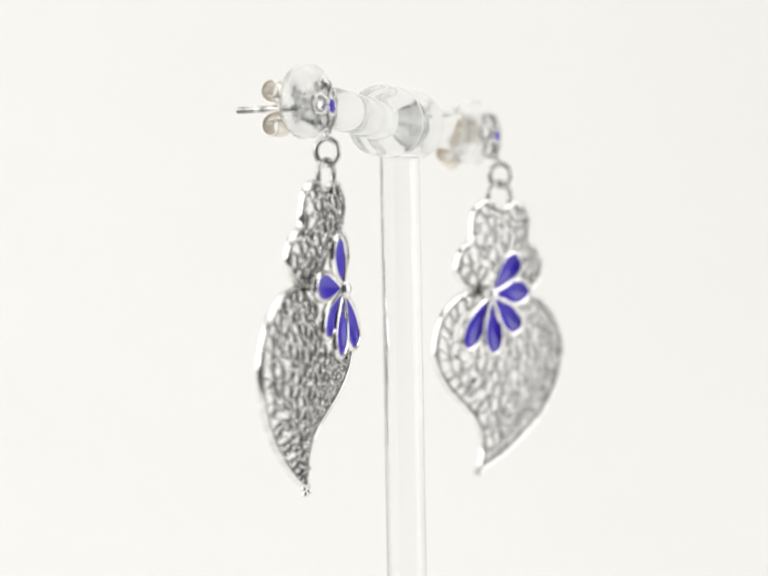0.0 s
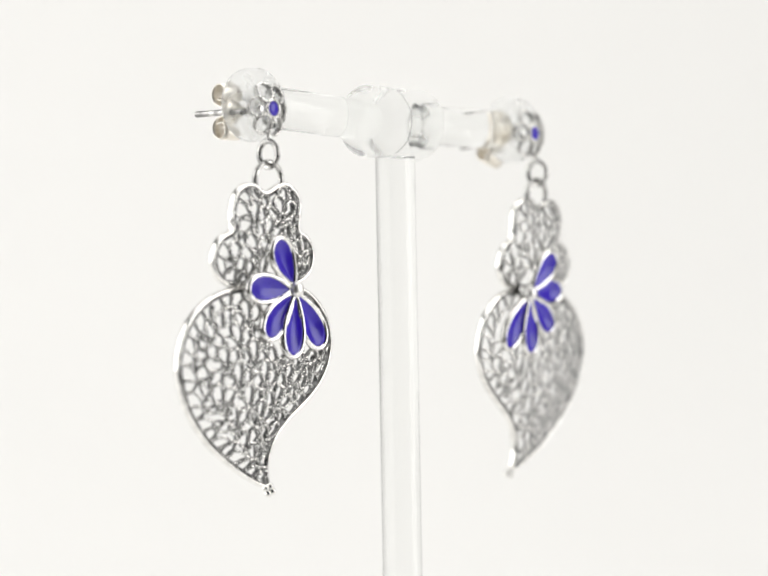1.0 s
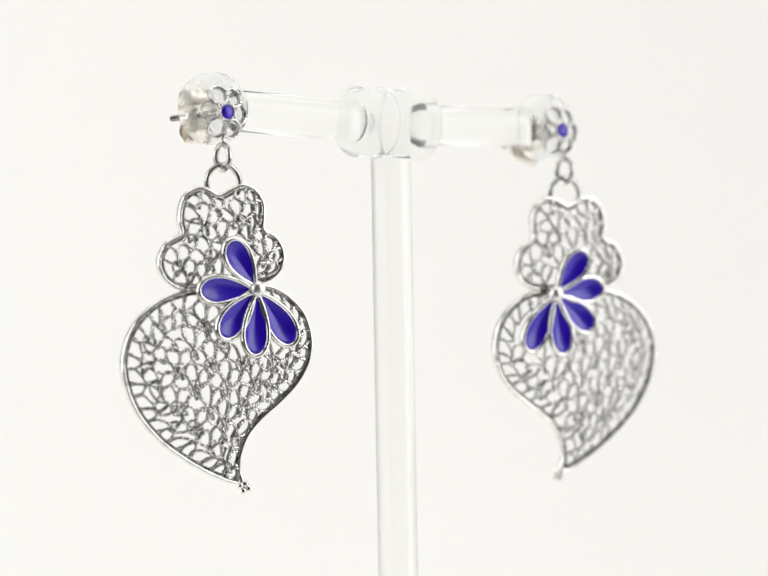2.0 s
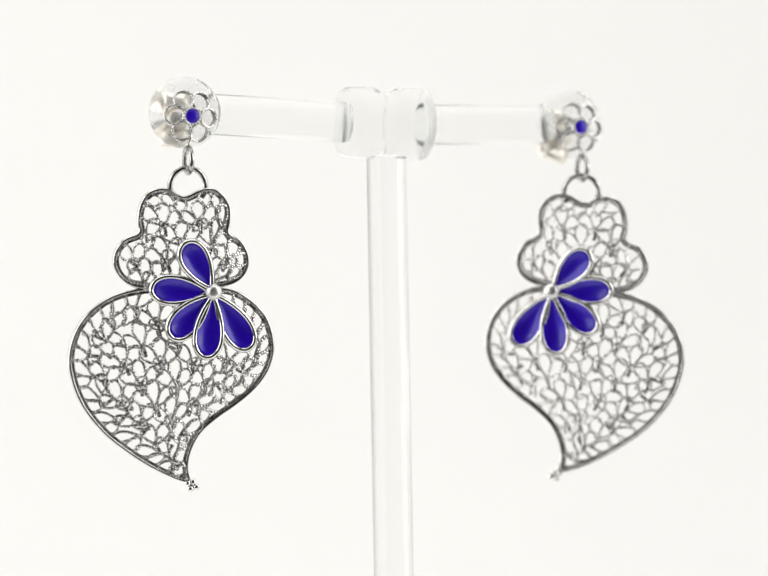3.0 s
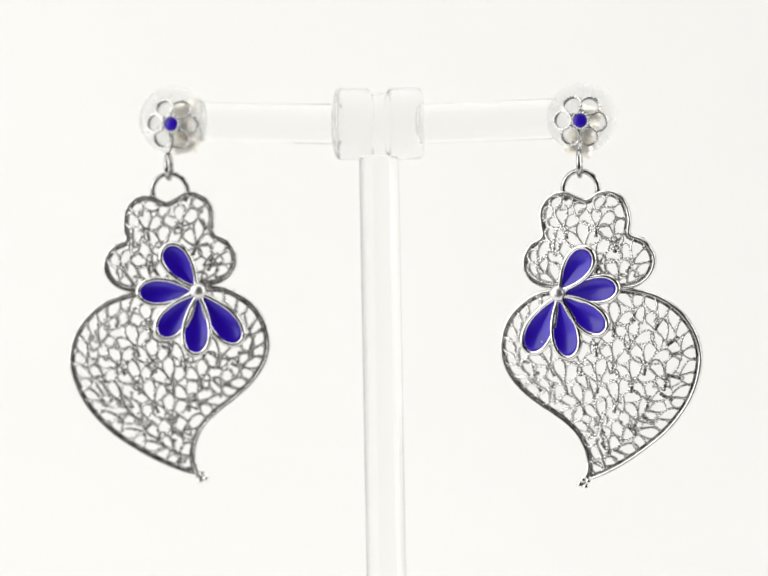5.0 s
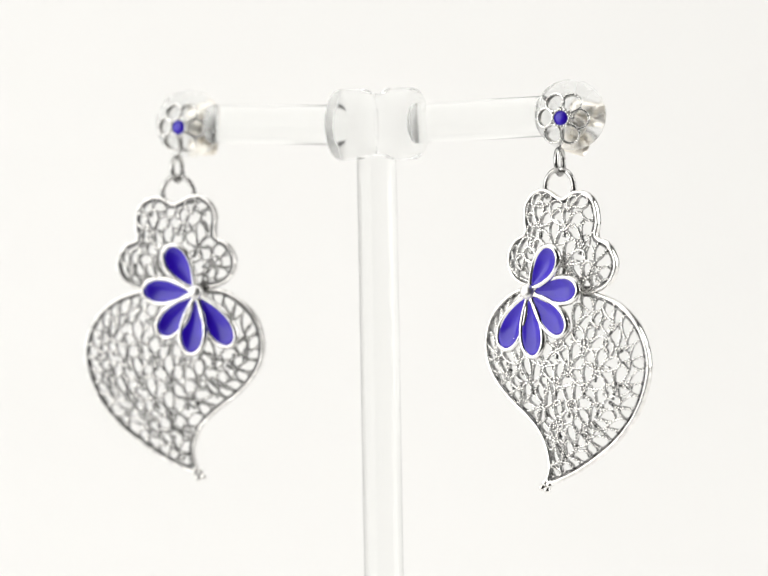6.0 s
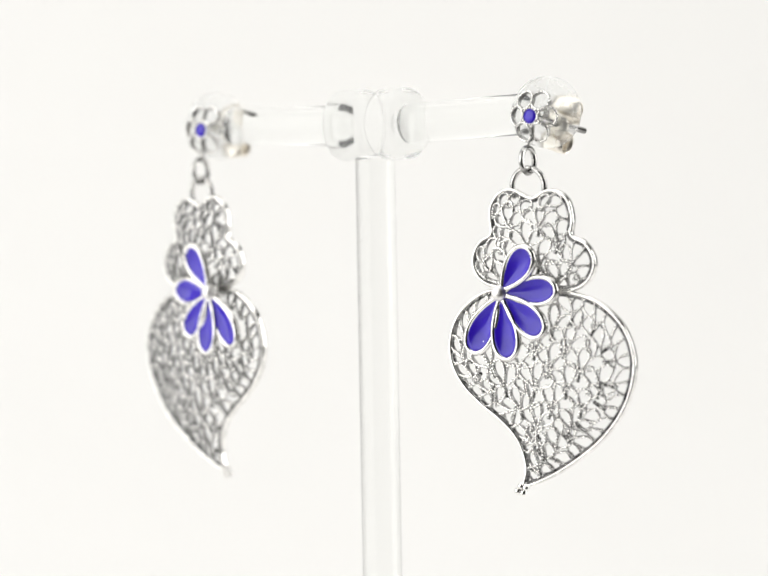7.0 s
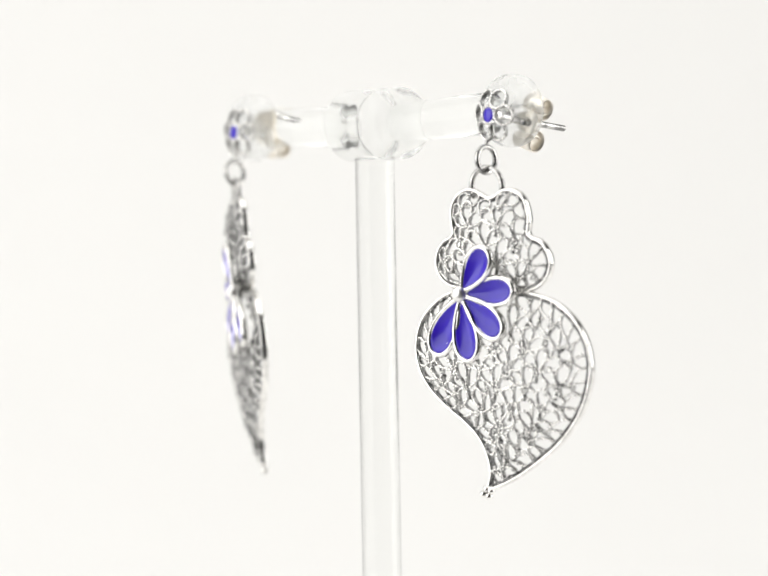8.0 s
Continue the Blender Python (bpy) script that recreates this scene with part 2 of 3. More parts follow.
# ---------------------------------------------------------------- earrings
# Outline of the pendant in mm from its hanging point: x across, z up.
CROWN = [(-0.5, -3.4), (2.1, -2.35), (3.9, -2.8), (5.05, -4.35), (5.1, -5.95), (5.0, -7.6), (6.6, -8.5), (7.6, -10.45), (7.1, -12.35),
         (5.7, -13.4), (3.6, -13.75), (-0.5, -13.9), (-4.8, -14.0), (-6.85, -13.6), (-8.3, -12.35), (-8.75, -10.45), (-7.6, -8.55),
         (-5.75, -7.7), (-5.95, -5.95), (-5.5, -3.9), (-4.3, -2.7), (-2.5, -2.5)]
HEART = [(0.2, -14.9), (3.0, -14.25), (5.4, -14.25), (7.8, -15.35), (10.0, -17.5), (11.0, -20.5), (10.6, -23.3), (9.05, -25.7), (6.6, -27.8),
         (4.2, -29.4), (2.1, -31.3), (1.0, -33.4), (0.65, -35.5), (1.0, -37.1), (-2.5, -35.8), (-6.1, -33.7), (-9.5, -31.1),
         (-12.2, -27.8), (-13.6, -24.3), (-13.75, -21.2), (-12.3, -17.9), (-9.2, -15.35), (-5.2, -14.25), (-2.2, -14.3)]


class Dome:
    """A domed plate inside a flat outline: depth and normal at any place of it."""

    def __init__(self, controls, sign, height, reach):
        pts = [(sign * 0.99 * x, 0, z) for x, z in controls]
        self.line = even([p * MM for p in spline(pts, 8)], 280)
        for _ in range(5):
            self.line = [(self.line[k - 1] + self.line[k] * 2 + self.line[(k + 1) % 280]) / 4 for k in range(280)]
        self.xz = np.array([(p.x, p.z) for p in self.line])
        self.height, self.reach = height * MM, reach * MM

    def inside(self, x, z):
        a, b = self.xz, np.roll(self.xz, -1, 0)
        cross = ((a[:, 1] > z) != (b[:, 1] > z)) & (x < (b[:, 0] - a[:, 0]) * (z - a[:, 1]) / (b[:, 1] - a[:, 1] + 1e-15) + a[:, 0])
        return bool(cross.sum() % 2)

    def edge(self, x, z):
        a, b = self.xz, np.roll(self.xz, -1, 0)
        d = b - a
        t = np.clip(((x - a[:, 0]) * d[:, 0] + (z - a[:, 1]) * d[:, 1]) / ((d ** 2).sum(1) + 1e-15), 0, 1)
        return float(np.hypot(a[:, 0] + t * d[:, 0] - x, a[:, 1] + t * d[:, 1] - z).min())

    def depth(self, x, z):
        if not self.inside(x, z):
            return 0.0
        k = min(1.0, self.edge(x, z) / self.reach)
        return -self.height * (1 - (1 - k) ** 2)

    def point(self, x, z, lift=0.0):
        e = 0.5 * MM
        y = (self.depth(x, z) * 2 + self.depth(x + e, z) + self.depth(x - e, z) + self.depth(x, z + e) + self.depth(x, z - e)) / 6
        return Vector((x, y - lift, z))

    def seat(self, x, z, lift=0.0):
        """A pose on the dome whose -y looks out along its normal."""
        e = 0.8 * MM
        gx = (self.point(x + e, z).y - self.point(x - e, z).y) / (2 * e)
        gz = (self.point(x, z + e).y - self.point(x, z - e).y) / (2 * e)
        yv = Vector((-gx, 1, -gz)).normalized()
        xv = Vector((1, gx, 0)).normalized()
        zv = xv.cross(yv).normalized()
        xv = yv.cross(zv)
        rot = Matrix((xv, yv, zv)).transposed().to_4x4()
        return Matrix.Translation(self.point(x, z) - yv * lift) @ rot


def drop_path(length, width, n, m_exp=1.5):
    """A teardrop with its tip at the origin, round end along +z."""
    return [Vector((0.5 * width * 1.3 * math.sin(s) * abs(math.sin(s / 2)) ** m_exp, 0, 0.5 * length * (1 - math.cos(s))))
            for s in (2 * math.pi * k / n for k in range(n))]


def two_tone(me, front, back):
    """Polished where the wire faces out; its sides carry patina and painted-in recess shade."""
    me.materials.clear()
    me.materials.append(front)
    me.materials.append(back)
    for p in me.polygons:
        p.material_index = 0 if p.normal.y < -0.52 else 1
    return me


def loop_mesh(name, length, width, seed, thick, front, back):
    """One teardrop of ribbed filigree wire, its tip at the origin."""
    rnd = random.Random(seed)
    path = drop_path(length, width, 120, rnd.uniform(1.1, 1.6))
    bend = rnd.uniform(-0.10, 0.10)
    path = [Vector((p.x + bend * p.z * p.z / length, 0, p.z)) for p in path]
    bm = bmesh.new()
    twisted(bm, even(path, 68), 0.50 * thick, thick, 0.36 * MM)
    sweep(bm, [p + Vector((0, 0.25 * MM, 0)) for p in even(path, 34)], 0.05 * MM, 0.30 * MM, 4)
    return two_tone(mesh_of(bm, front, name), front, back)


# the second earring's loops take the lit copies of the silver
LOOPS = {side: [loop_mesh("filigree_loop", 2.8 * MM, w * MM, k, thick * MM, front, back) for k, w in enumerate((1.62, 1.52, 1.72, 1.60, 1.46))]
         for side, thick, front, back in ((1, 0.215, OXIDISED, PATINA_SHADE), (-1, 0.185, LIT_WORN, PALE_SHADE))}


def stem_mesh():
    """A short doubled wire that ties a fan of loops together."""
    bm = bmesh.new()
    for dx in (-0.13, 0.13):
        path = [Vector((dx * (1 - 0.5 * k / 14) * MM, 0, (0.55 - 1.75 * k / 14) * MM)) for k in range(15)]
        twisted(bm, path, 0.11 * MM, 0.21 * MM, 0.36 * MM, False)
    return two_tone(mesh_of(bm, OXIDISED, "filigree_stem"), OXIDISED, PATINA_SHADE)


STEM = stem_mesh()


def fill_with_loops(dome, pendant, sign, aim, rnd, keep, step=(4.1, 2.35), rimmed=True):
    """Fans of three filigree loops that open away from aim, packed side by side over a dome, and single loops in the gaps."""
    zs, xs = dome.xz[:, 1], dome.xz[:, 0]
    reach = 1.72 * MM
    nodes, hubs, ends = [], [], []          # hubs and round ends of the loops
    # a row of loops in pairs, their round ends against the rim
    line = even(dome.line, round(sum((dome.line[k] - dome.line[k - 1]).length for k in range(len(dome.line))) / (1.78 * MM) / 2) * 2)
    for k in range(0, len(line) if rimmed else 0, 2):
        pair = []
        for q in (k, k + 1):
            p, tan = line[q], (line[(q + 1) % len(line)] - line[q - 1]).normalized()
            inward = tan.cross(Vector((0, 1, 0)))
            if not dome.inside(p.x + inward.x * 0.4 * MM, p.z + inward.z * 0.4 * MM):
                inward = -inward
            pair.append((p + inward * 1.08 * MM, inward))
        hub = (pair[0][0] + pair[1][0]) * 0.5 + (pair[0][1] + pair[1][1]) * 0.5 * rnd.uniform(1.1, 1.4) * MM
        down = (line[(k + 1) % len(line)] - line[k]).normalized()
        hub -= down * math.copysign(rnd.uniform(0.5, 1.4), down.z) * MM
        for end, inward in pair:
            if dome.inside(end.x, end.z) and dome.edge(end.x, end.z) > 0.55 * MM and all(math.hypot(end.x - a, end.z - b) > 1.2 * MM for a, b in ends):
                hubs.append((hub.x, hub.z))
                ends.append((end.x, end.z))
        nodes.append((hub.x, hub.z, math.atan2(-pair[0][1].x, -pair[0][1].z)))
    rim = list(ends)
    z, row = zs.max() - 1.9 * MM, 0
    while z > zs.min() - 1.0 * MM:
        x = xs.min() - 2.0 * MM + (0.0 if row % 2 else 0.5 * step[0]) * MM
        while x < xs.max() + 2.0 * MM:
            px, pz = x + rnd.uniform(-0.28, 0.28) * MM, z + rnd.uniform(-0.25, 0.25) * MM
            lean = 0.62 * math.atan2(px - aim[0], pz - aim[1]) + radians(rnd.uniform(-9, 9))
            got = 0
            for a in (-44, 0, 44):
                turn = lean + radians(a + rnd.uniform(-5, 5))
                ex, ez = px + math.sin(turn) * reach, pz + math.cos(turn) * reach
                if dome.inside(ex, ez) and dome.edge(ex, ez) > 0.62 * MM and (not rimmed or dome.edge(ex, ez) > 1.6 * MM) and all(math.hypot(ex - a, ez - b) > 1.3 * MM for a, b in rim):
                    hubs.append((px, pz))
                    ends.append((ex, ez))
                    got += 1
            if got > 1:
                nodes.append((px, pz, lean))
            x += step[0] * MM
        z -= step[1] * MM
        row += 1
    # gaps: scan for free room
    z = zs.max()
    while z > zs.min():
        x = xs.min()
        while x < xs.max():
            if dome.inside(x, z) and dome.edge(x, z) > 0.6 * MM and all(math.hypot(x - a, z - b) > 1.42 * MM for a, b in ends):
                lean = 0.62 * math.atan2(x - aim[0], z - aim[1]) + radians(rnd.choice((-35, 0, 35)))
                hubs.append((x - math.sin(lean) * 0.8 * reach, z - math.cos(lean) * 0.8 * reach))
                ends.append((x, z))
            x += 0.3 * MM
        z -= 0.3 * MM
    # the round ends settle side by side
    p, h = np.array(ends), np.array(hubs)
    for _ in range(30):
        gap = p[:, None] - p[None]
        dist = np.hypot(gap[..., 0], gap[..., 1]) + np.eye(len(p))
        push = np.clip(1.62 * MM - dist, 0, None) * (1 - np.eye(len(p)))
        p = p + 0.25 * (gap / dist[..., None] * push[..., None]).sum(1)
        for k, (x, z) in enumerate(p):
            e = 0.2 * MM
            room = dome.edge(x, z) if dome.inside(x, z) else -dome.edge(x, z)
            if room < 1.0 * MM:
                g = Vector((dome.edge(x + e, z) - dome.edge(x - e, z), dome.edge(x, z + e) - dome.edge(x, z - e)))
                g = g.normalized() * (1 if room > 0 else -1)
                p[k] += 0.4 * (1.0 * MM - room) * np.array(g)
    for (x, z), (hx, hz) in zip(p, h):
        if not dome.inside(x, z) or not keep(x, z) or dome.edge(x, z) < 0.5 * MM:
            continue
        long = max(0.72, min(1.12, math.hypot(x - hx, z - hz) / reach))
        for swing in (0, 35, -35, 70, -70, 110, -110, 180):
            turn = math.atan2(x - hx, z - hz) + radians(swing)
            fx, fz = x - math.sin(turn) * long * reach, z - math.cos(turn) * long * reach
            if dome.inside(fx, fz) and dome.edge(fx, fz) > 0.2 * MM:
                break
        else:
            continue
        room = dome.edge(x, z) / MM
        wide = max(0.6, min(1.0, room / 0.95)) * rnd.uniform(0.94, 1.06)
        m = dome.seat(x, z, rnd.uniform(-0.05, 0.1) * MM) @ Matrix.Rotation(turn, 4, "Y")
        m = m @ Matrix.Diagonal((wide, 1, long, 1)) @ Matrix.Translation((0, 0, -reach))
        part("filigree_loop", LOOPS[sign][rnd.randrange(5)], None, pendant, "", m)
    for px, pz, lean in nodes:
        bx, bz = px - math.sin(lean) * 1.1 * MM, pz - math.cos(lean) * 1.1 * MM
        if dome.inside(bx, bz) and dome.inside(px, pz) and dome.edge(bx, bz) > 0.25 * MM and keep(bx, bz) and keep(px, pz):
            part("filigree_stem", STEM, None, pendant, "", dome.seat(px, pz, 0.02 * MM) @ Matrix.Rotation(lean, 4, "Y"))


# petals of the flower: angle in degrees and slope outwards on either earring, length and width in mm
PETALS = [(122, 130, 0.04, 0.10, 6.3, 3.2), (178, 176, -0.02, 0.0, 6.95, 3.1), (226, 219, 0.05, 0.03, 6.85, 3.2),
          (264, 262, 0.08, 0.03, 7.3, 3.25), (305, 301, 0.02, -0.02, 7.6, 3.3)]


def petals(sign):
    """Angle in radians, length, width and slope of each petal of one earring."""
    return [(radians(a) if sign > 0 else math.pi - radians(b), length, width, ra if sign > 0 else rb) for a, b, ra, rb, length, width in PETALS]


def petal_rim(length, width):
    bm = bmesh.new()
    path = drop_path(length, width, 48, 0.9)
    sweep(bm, path, 0.34 * MM, 0.48 * MM, 10)
    return bm


def petal_enamel(length, width):
    """Enamel that fills the rim, sunk towards its middle."""
    bm = bmesh.new()
    path = drop_path(length, width, 48, 0.9)
    core = Vector((0, 0, length * 0.6))
    rings = []
    for k in range(7):
        s = 1 - k / 6.0
        y = -0.34 * MM + 0.50 * MM * (1 - s * s)
        rings.append([bm.verts.new(core + (p - core) * s + Vector((0, y, 0))) for p in path] if s > 0 else [bm.verts.new(core + Vector((0, y, 0)))])
    n = len(path)
    for a, b in zip(rings, rings[1:]):
        for i in range(n):
            j = (i + 1) % n
            if len(b) == 1:
                bm.faces.new((a[i], a[j], b[0]))
            else:
                bm.faces.new((a[i], a[j], b[j], b[i]))
    back = [bm.verts.new(p + Vector((0, 0.42 * MM, 0))) for p in path]
    for i in range(n):
        j = (i + 1) % n
        bm.faces.new((rings[0][i], back[i], back[j], rings[0][j]))
    bm.faces.new(back)
    me = mesh_of(bm, ENAMEL, "petal_enamel")
    me.materials.append(SILVER)      # the cell behind the enamel is silver
    for p in me.polygons:
        p.material_index = 0 if p.normal.y < -0.2 else 1
    return me


def pendant_of(earring, sign, seed, hang):
    rnd = random.Random(seed)
    pend = new("pendant")
    pend.parent = earring
    pend.matrix_basis = Matrix.Translation(hang)
    tagged(pend, "silver filigree heart pendant with blue enamel petals")
    crown, heart = Dome(CROWN, sign, 1.4, 4.2), Dome(HEART, sign, 1.8, 8.5)
    for dome, kind in ((crown, "crown_rim"), (heart, "heart_rim")):
        bm = bmesh.new()
        strip(bm, dome.line, 0.23 * MM, 0.44 * MM)
        part(kind, bm, SILVER, pend, "polished silver rim wire")
        bm = bmesh.new()
        n = len(dome.line)
        inner = []
        for i, p in enumerate(dome.line):
            tan = (dome.line[(i + 1) % n] - dome.line[i - 1]).normalized()
            nrm = tan.cross(Vector((0, 1, 0)))
            if not dome.inside(p.x + nrm.x * 0.3 * MM, p.z + nrm.z * 0.3 * MM):
                nrm = -nrm
            inner.append(p + nrm * 0.38 * MM + Vector((0, -0.25 * MM, 0)))
        twisted(bm, even(inner, 560 if kind == "heart_rim" else 320), 0.10 * MM, 0.20 * MM, 0.40 * MM)
        part("twisted_wire", bm, PATINA_SHADE, pend, "dark oxidised twisted wire")
    fx, fz = sign * 2.9 * MM, -14.35 * MM

    def away(x, z):
        """Clear of the flower's petals."""
        x, z = (x - fx) / MM, (z - fz) / MM
        if math.hypot(x, z) < 1.3:
            return False
        for a, length, width, rise in petals(sign):
            along, across = x * math.cos(a) + z * math.sin(a), z * math.cos(a) - x * math.sin(a)
            if 0 < along < length + 0.35 and abs(across) < 0.52 * width * min(1.0, along / (0.55 * length)):
                return False
        return True

    fill_with_loops(crown, pend, sign, (0.0, -15 * MM), rnd, away, (3.9, 2.3), False)
    fill_with_loops(heart, pend, sign, (sign * 0.5 * MM, -36 * MM), rnd, away)
    # the enamel flower stands proud of both plates
    top = Vector((fx, -1.8 * MM, fz))
    for a, length, width, rise in petals(sign):
        turn = Matrix.Rotation(math.pi / 2 - a, 4, "Y")
        m = Matrix.Translation(top) @ turn @ Matrix.Rotation(math.atan(rise), 4, "X") @ Matrix.Translation((0, 0, 0.5 * MM))
        part("petal_rim", petal_rim(length * MM, width * MM), SILVER, pend, "polished silver petal rim", m)
        part("petal_enamel", petal_enamel((length - 0.3) * MM, (width - 0.3) * MM), ENAMEL, pend, "glossy deep blue enamel", m @ Matrix.Translation((0, 0, 0.15 * MM)))
    bm = bmesh.new()
    prof = [(0, -1.14), (0.3, -1.11), (0.56, -1.03), (0.79, -0.88), (0.94, -0.62), (1.0, -0.25), (0.92, 0.1), (0.5, 0.3), (0, 0.3)]
    lathe(bm, [(r * MM, h * MM) for r, h in prof], "y", 28, Matrix.Translation(top))
    part("flower_centre", bm, SATIN, pend, "satin silver boss")
    bm = bmesh.new()
    lathe(bm, rounded_rod(0.8 * MM, 0, 2.5 * MM, 0.1 * MM), "y", 16, Matrix.Translation(top))
    part("flower_stem", bm, OXIDISED, pend)
    # hanging loop
    path = [Vector((2.15 * MM * math.sin(a), 0, -2.0 * MM + 2.15 * MM * math.cos(a))) for a in (radians(-128 + 256 * k / 28) for k in range(29))]
    bm = bmesh.new()
    sweep(bm, path, 0.33 * MM, 0.33 * MM, 10, False)
    part("bail", bm, AGED, pend, "round silver wire bail")
    # granules at the tip
    for dx, dz in ((0.1, -37.3), (0.75, -37.15), (0.45, -37.95), (1.2, -37.75)):
        bm = bmesh.new()
        ball(bm, (sign * (1.0 + dx - 0.2) * MM, 0, dz * MM), 0.45 * MM, 1.0, 12)
        part("granule", bm, SILVER, pend)
    return pend


def earring(sign, dot, seed, hang):
    thing = tagged(new("earring"), "silver filigree heart earring with blue enamel flower", "earring", "pair of earrings")
    # stud: six wire petals round a blue dot, cupped backwards
    for k in range(6):
        a = radians(60 * k - 4)
        path = [Vector((1.13 * MM * math.cos(t), 0, 1.13 * MM * math.sin(t))) for t in (2 * math.pi * j / 36 for j in range(36))]
        bm = bmesh.new()
        twisted(bm, even(path, 96), 0.125 * MM, 0.19 * MM, 0.42 * MM)
        sweep(bm, [p * 0.99 + Vector((0, 0.28 * MM, 0)) for p in even(path, 36)], 0.08 * MM, 0.30 * MM, 4)
        m = Matrix.Translation((2.12 * MM * math.cos(a), 0.5 * MM, 2.12 * MM * math.sin(a))) @ Matrix.Rotation(radians(-22), 4, Vector((math.sin(a), 0, -math.cos(a))))
        part("stud_petal", two_tone(mesh_of(bm, SILVER, "stud_petal"), SILVER, PALE_SHADE), None, thing, "", m)
    bm = bmesh.new()
    lathe(bm, [(0, -0.12 * MM), (0.5 * MM, -0.10 * MM), (0.86 * MM, 0.02 * MM), (0.86 * MM, 0.7 * MM), (0, 0.7 * MM)], "y", 24)
    part("stud_enamel", bm, ENAMEL, thing, "glossy deep blue enamel dot")
    bm = bmesh.new()
    for k in range(16):
        a = 2 * math.pi * k / 16
        ball(bm, (0.98 * MM * math.cos(a), 0.06 * MM, 0.98 * MM * math.sin(a)), 0.19 * MM, 1.0, 8)
    part("beaded_ring", bm, SILVER, thing, "beaded silver ring")
    bm = bmesh.new()
    lathe(bm, rounded_rod(0.7 * MM, 0.5 * MM, 1.5 * MM, 0.1 * MM), "y", 20)
    part("stud_base", bm, OXIDISED, thing)
    bm = bmesh.new()
    lathe(bm, rounded_rod(0.38 * MM, 1.2 * MM, 12.0 * MM, 0.15 * MM), "y", 20)
    # the post of the second earring droops in its drilled hole
    droop = Matrix.Rotation(radians(0.0 if sign > 0 else -6.0), 4, "X")
    part("post", bm, AGED, thing, "straight silver ear post", droop)
    # butterfly clutch: a plate and two scrolls
    bm = bmesh.new()
    prof = []
    for k in range(26):
        t = k / 25
        a = radians(-90 + 400 * t)
        r = (1.45 - 0.75 * t) * MM
        prof.append((6.9 * MM + r * math.cos(a) * 0.9, 2.05 * MM + r * math.sin(a)))
    prof = [(6.0 * MM, 0.42 * MM), (6.2 * MM, 0.50 * MM)] + prof
    for s in (1, -1):
        line = [Vector((0, y, s * z)) for y, z in prof]
        sweep(bm, line, 0.11 * MM, 1.7 * MM, 8, False, Vector((1, 0, 0)))
    lathe(bm, [(0.42 * MM, 5.9 * MM), (1.3 * MM, 5.9 * MM), (1.3 * MM, 6.15 * MM), (0.42 * MM, 6.15 * MM), (0.42 * MM, 5.9 * MM)], "y", 28)
    part("clutch", bm, CREAM, thing, "silver butterfly clutch back", droop @ Matrix.Rotation(radians(0.0 if sign > 0 else 18.0), 4, "Y"))
    # jump ring between the stud and the bail
    rr = 1.50 * MM
    path = [Vector((0.0, rr * 0.92 * math.sin(a), rr * math.cos(a))) for a in (2 * math.pi * k / 32 for k in range(32))]
    bm = bmesh.new()
    sweep(bm, path, 0.32 * MM, 0.32 * MM, 10, True, Vector((1, 0, 0)))
    part("jump_ring", bm, AGED, thing, "thin silver jump ring", Matrix.Translation((hang.x, hang.y, hang.z + rr - 0.45 * MM)))
    bm = bmesh.new()
    sweep(bm, [Vector((0, 0.6 * MM, -0.9 * MM)), Vector((0.0, 0.7 * MM, -2.4 * MM)), Vector((hang.x * 0.7, hang.y + 0.1 * MM, -3.2 * MM)), Vector((hang.x, hang.y, hang.z + 2 * rr - 0.35 * MM))], 0.22 * MM, 0.22 * MM, 8, False, Vector((1, 0, 0)))
    part("stud_hook", bm, AGED, thing)
    pend = pendant_of(thing, sign, seed, hang)
    return thing, pend


stand = earring_stand()
HANG_A = Vector((-0.5, 0.5, -6.25)) * MM
HANG_B = Vector((-0.15, -0.3, -6.2)) * MM
earring_a, pendant_a = earring(1, DOT_A, 11, HANG_A)
earring_b, pendant_b = earring(-1, DOT_B, 23, HANG_B)

# seconds, turn of the stand in degrees
TURN = [(0.0, 66.6), (0.5, 59.1), (1.0, 51.4), (1.5, 44.2), (3.0, 22.0), (3.5, 14.4), (4.0, 6.8), (4.5, -0.7),
        (6.0, -22.1), (6.5, -29.2), (7.0, -36.4), (7.5, -43.5), (8.0, -50.8)]
# seconds, twist of the pendant against the stand in degrees
TWIST_A = [(0, 1.0), (0.3, 1.2), (0.5, 1.0), (0.8, -1.7), (1, -3.1), (1.3, -5.5), (1.5, -6.4), (1.7, -6.3), (3, -3.1), (3.5, 5.7), (4, 14.6), (4.5,
           7.5), (4.7, 5.1), (5.8, 4.7), (6, 0.9), (6.5, -5.6), (7, -13.5), (7.5, -21.5), (8, -27.5)]
TWIST_B = [(0, -20.7), (0.3, -33.6), (0.5, -26.3), (0.8, -8.5), (1, 2.8), (1.3, 16.7), (1.5, 16.8), (1.7, 6.6), (2.8, -36.6), (3, -31.4), (3.5, -5.5),
           (4, 15), (4.5, 3.6), (4.7, -6.2), (5.8, -24.6), (6, -21), (6.5, -9), (7, 3.4), (7.5, 16.9), (8, 12.6)]
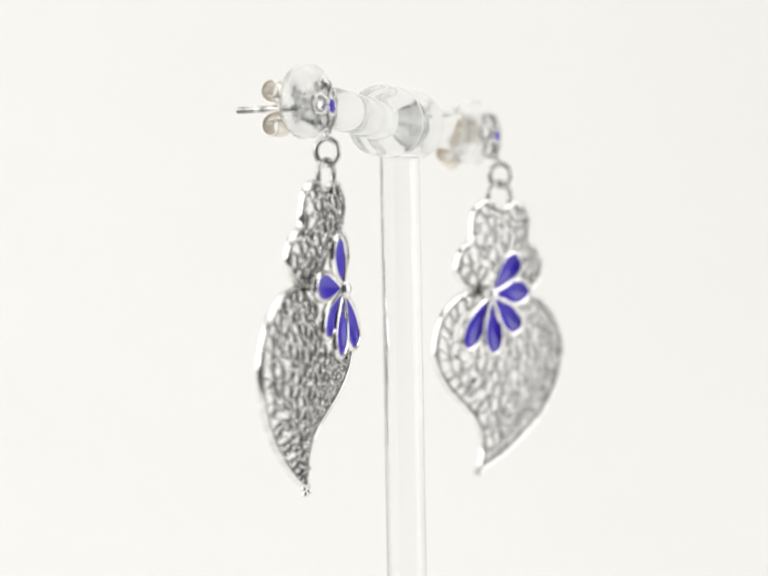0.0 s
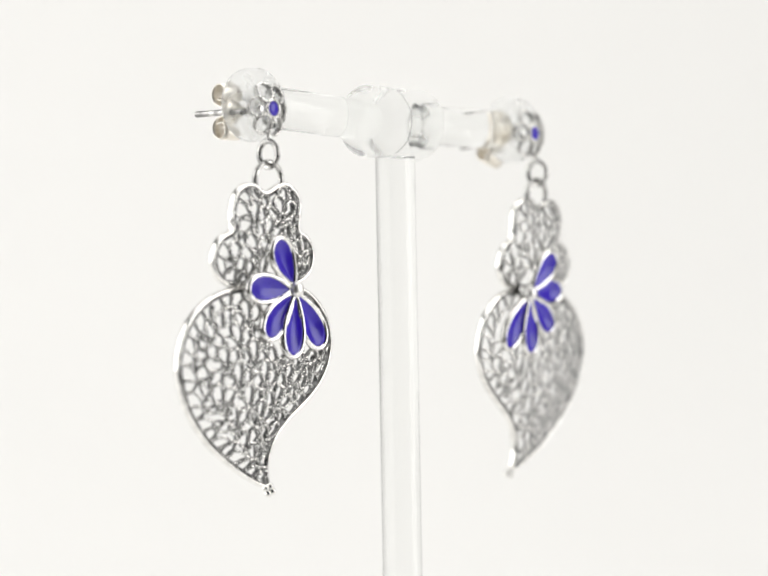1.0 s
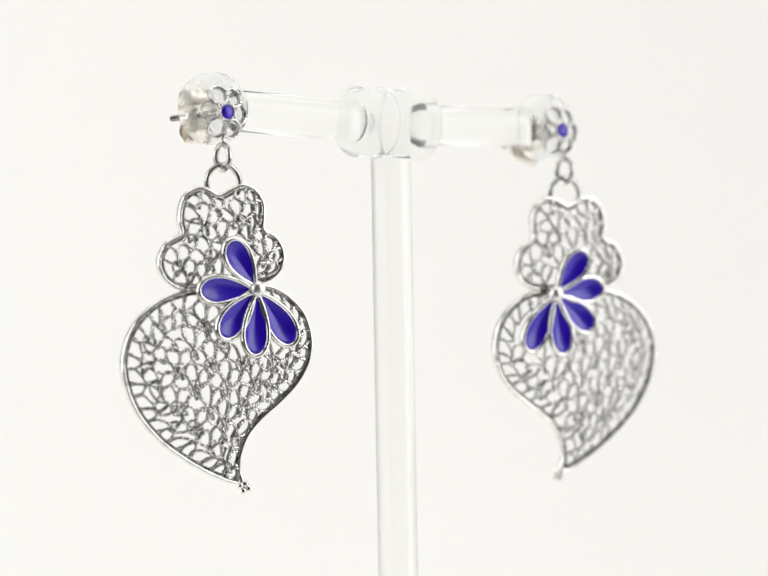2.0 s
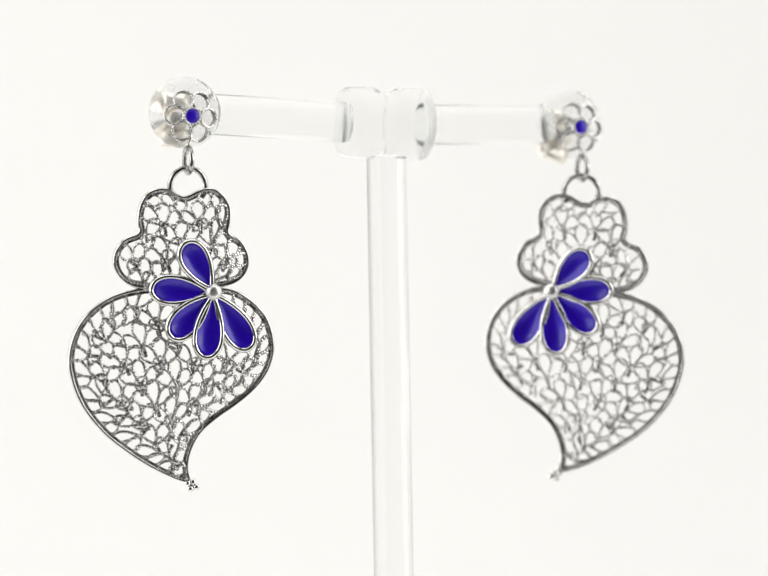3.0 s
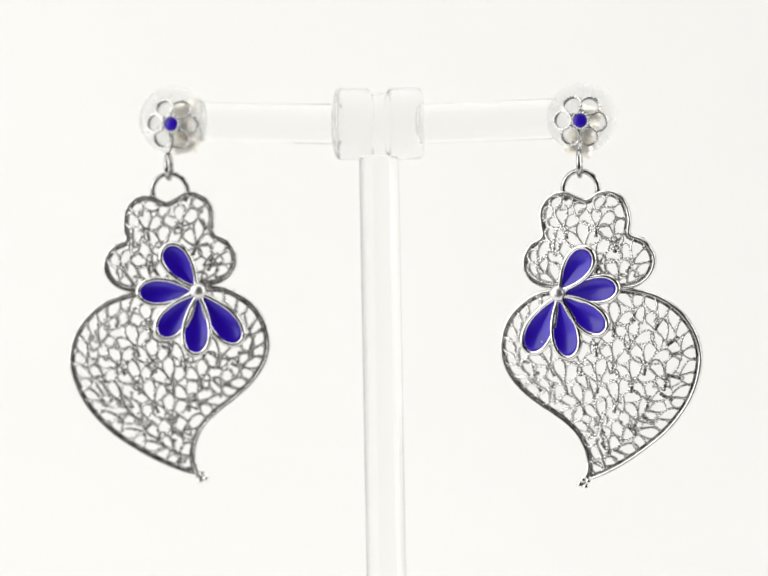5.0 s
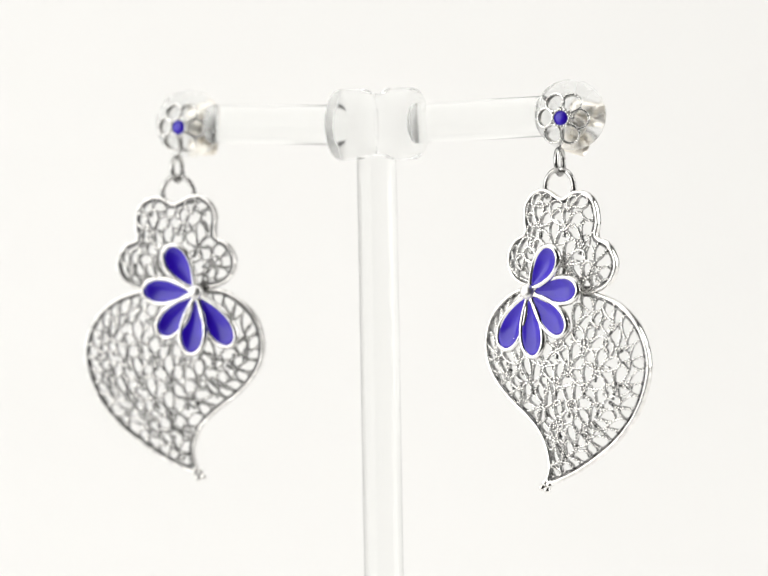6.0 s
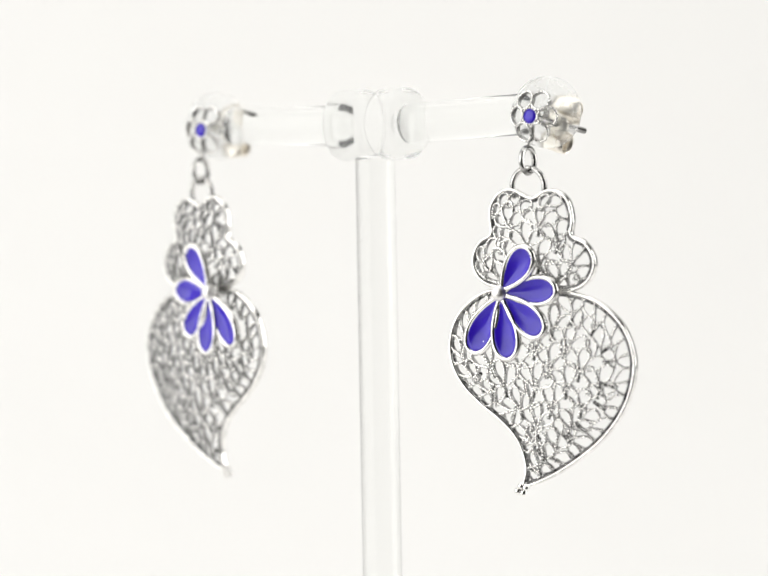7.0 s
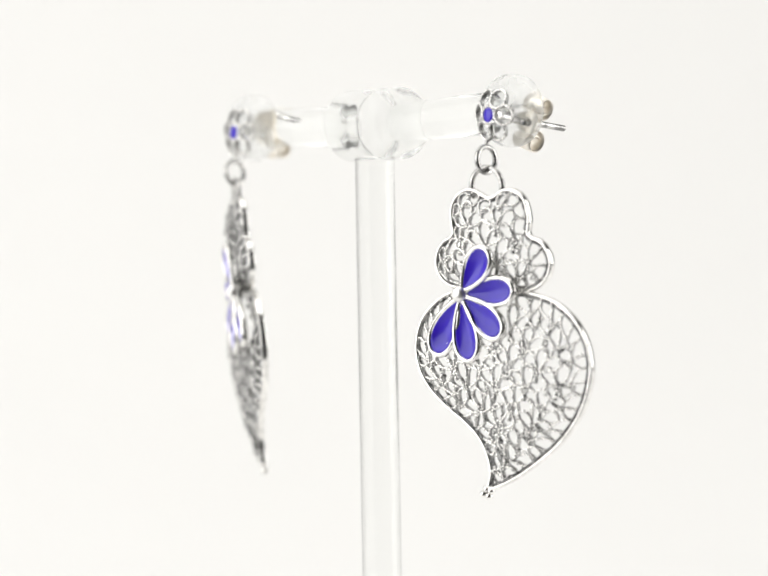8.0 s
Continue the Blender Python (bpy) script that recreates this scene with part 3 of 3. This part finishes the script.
# sway along the stand's front in degrees, every tenth of a second from the time named: the turning stand shakes the pendants about three times a second
SWAY_A = {
    0: [-1.9, -0.9, 2.6, -0.8, 0.2, 3.2, -1.8, -0.6, 2.6, -0.8, 0.4, 3.2, -1.6, -0.5, 2.6, -0.6, -0.1, 2.9],
    2.8: [-0.1, 2.9, -1.5, -1, 2.8, -0.4, -0.1, 2.9, -1.3, -1, 3.3, -0.2, 0.1, 2.9, -1.2, -0.8, 2.5, -0.5, -0.1, 2.3],
    5.8: [0.6, 2.3, -0.5, -0.1, 1.9, -0.1, 0.1, 1.5, -0.8, -0.9, 1.1, -0.5, -0.5, 0.8, -1, -1.1, 0.6, -0.5, -0.7, 0.5, -1.2, -1.5, 0.5]}
SWAY_B = {
    0: [-1, -2.1, 0.5, -0.8, -1.9, -0.2, -1.3, -2.5, 1, -0.3, -1.9, 1.2, -0.2, -1.9, 2.2, -0.1, -2.1, 1.5],
    2.8: [-3.6, 0.2, -4.4, -4.7, 0.8, -3, -3, 1, -4, -4, 1.5, -2.5, -2.6, 1.4, -3.7, -3.7, 1.1, -3.3, -3, 0.5],
    5.8: [-2.1, 0.5, -4.4, -3.2, -0.2, -3.6, -2.2, -0.3, -4.4, -3, -1.1, -3.6, -2.2, -0.6, -4, -2.6, -1.3, -3.5, -2.3, -1.2, -3.8, -2.5, -1.4]}
LEAN = 4.0      # the pendants hang with their tips a little back


def glide(keys, t):
    """A smooth value through (seconds, value) keys."""
    n = len(keys)
    slope = [(keys[min(k + 1, n - 1)][1] - keys[max(k - 1, 0)][1]) / (keys[min(k + 1, n - 1)][0] - keys[max(k - 1, 0)][0]) for k in range(n)]
    k = max(0, min(n - 2, sum(1 for q in keys if q[0] <= t) - 1))
    (t0, a), (t1, b) = keys[k], keys[k + 1]
    h, u = t1 - t0, (t - t0) / (t1 - t0)
    return (2 * u ** 3 - 3 * u * u + 1) * a + (u ** 3 - 2 * u * u + u) * h * slope[k] + (3 * u * u - 2 * u ** 3) * b + (u ** 3 - u * u) * h * slope[k + 1]


def sway_rows(table):
    """Sway at every tenth of a second; between the stretches the same shake goes on."""
    rows = {round(10 * start) + k: v for start, values in table.items() for k, v in enumerate(values)}
    for k in range(81):
        if k not in rows:
            before = [rows[j] for j in range(k - 3, -1, -3) if j in rows][:2]
            rows[k] = sum(before) / len(before)
    return [rows[k] for k in range(81)]


def pendant_rows(hang, twist, table):
    rows = []
    for k, sway in enumerate(sway_rows(table)):
        t = k / 10
        turn = glide(TURN, t)
        rows.append((t, Matrix.Translation(hang) @ pose(0, 0, 0, 0, 0, -turn) @ pose(0, 0, 0, 0, -sway, 0) @ pose(0, 0, 0, LEAN, 0, turn + glide(twist, t))))
    return rows


def motions():
    for thing, at in ((stand, POLE), (earring_a, DOT_A), (earring_b, DOT_B)):
        walk(thing, [(t, pose(0, 0, 0, 0, 0, a) @ Matrix.Translation(at)) for t, a in TURN])
    walk(pendant_a, pendant_rows(HANG_A, TWIST_A, SWAY_A))
    walk(pendant_b, pendant_rows(HANG_B, TWIST_B, SWAY_B))


motions()
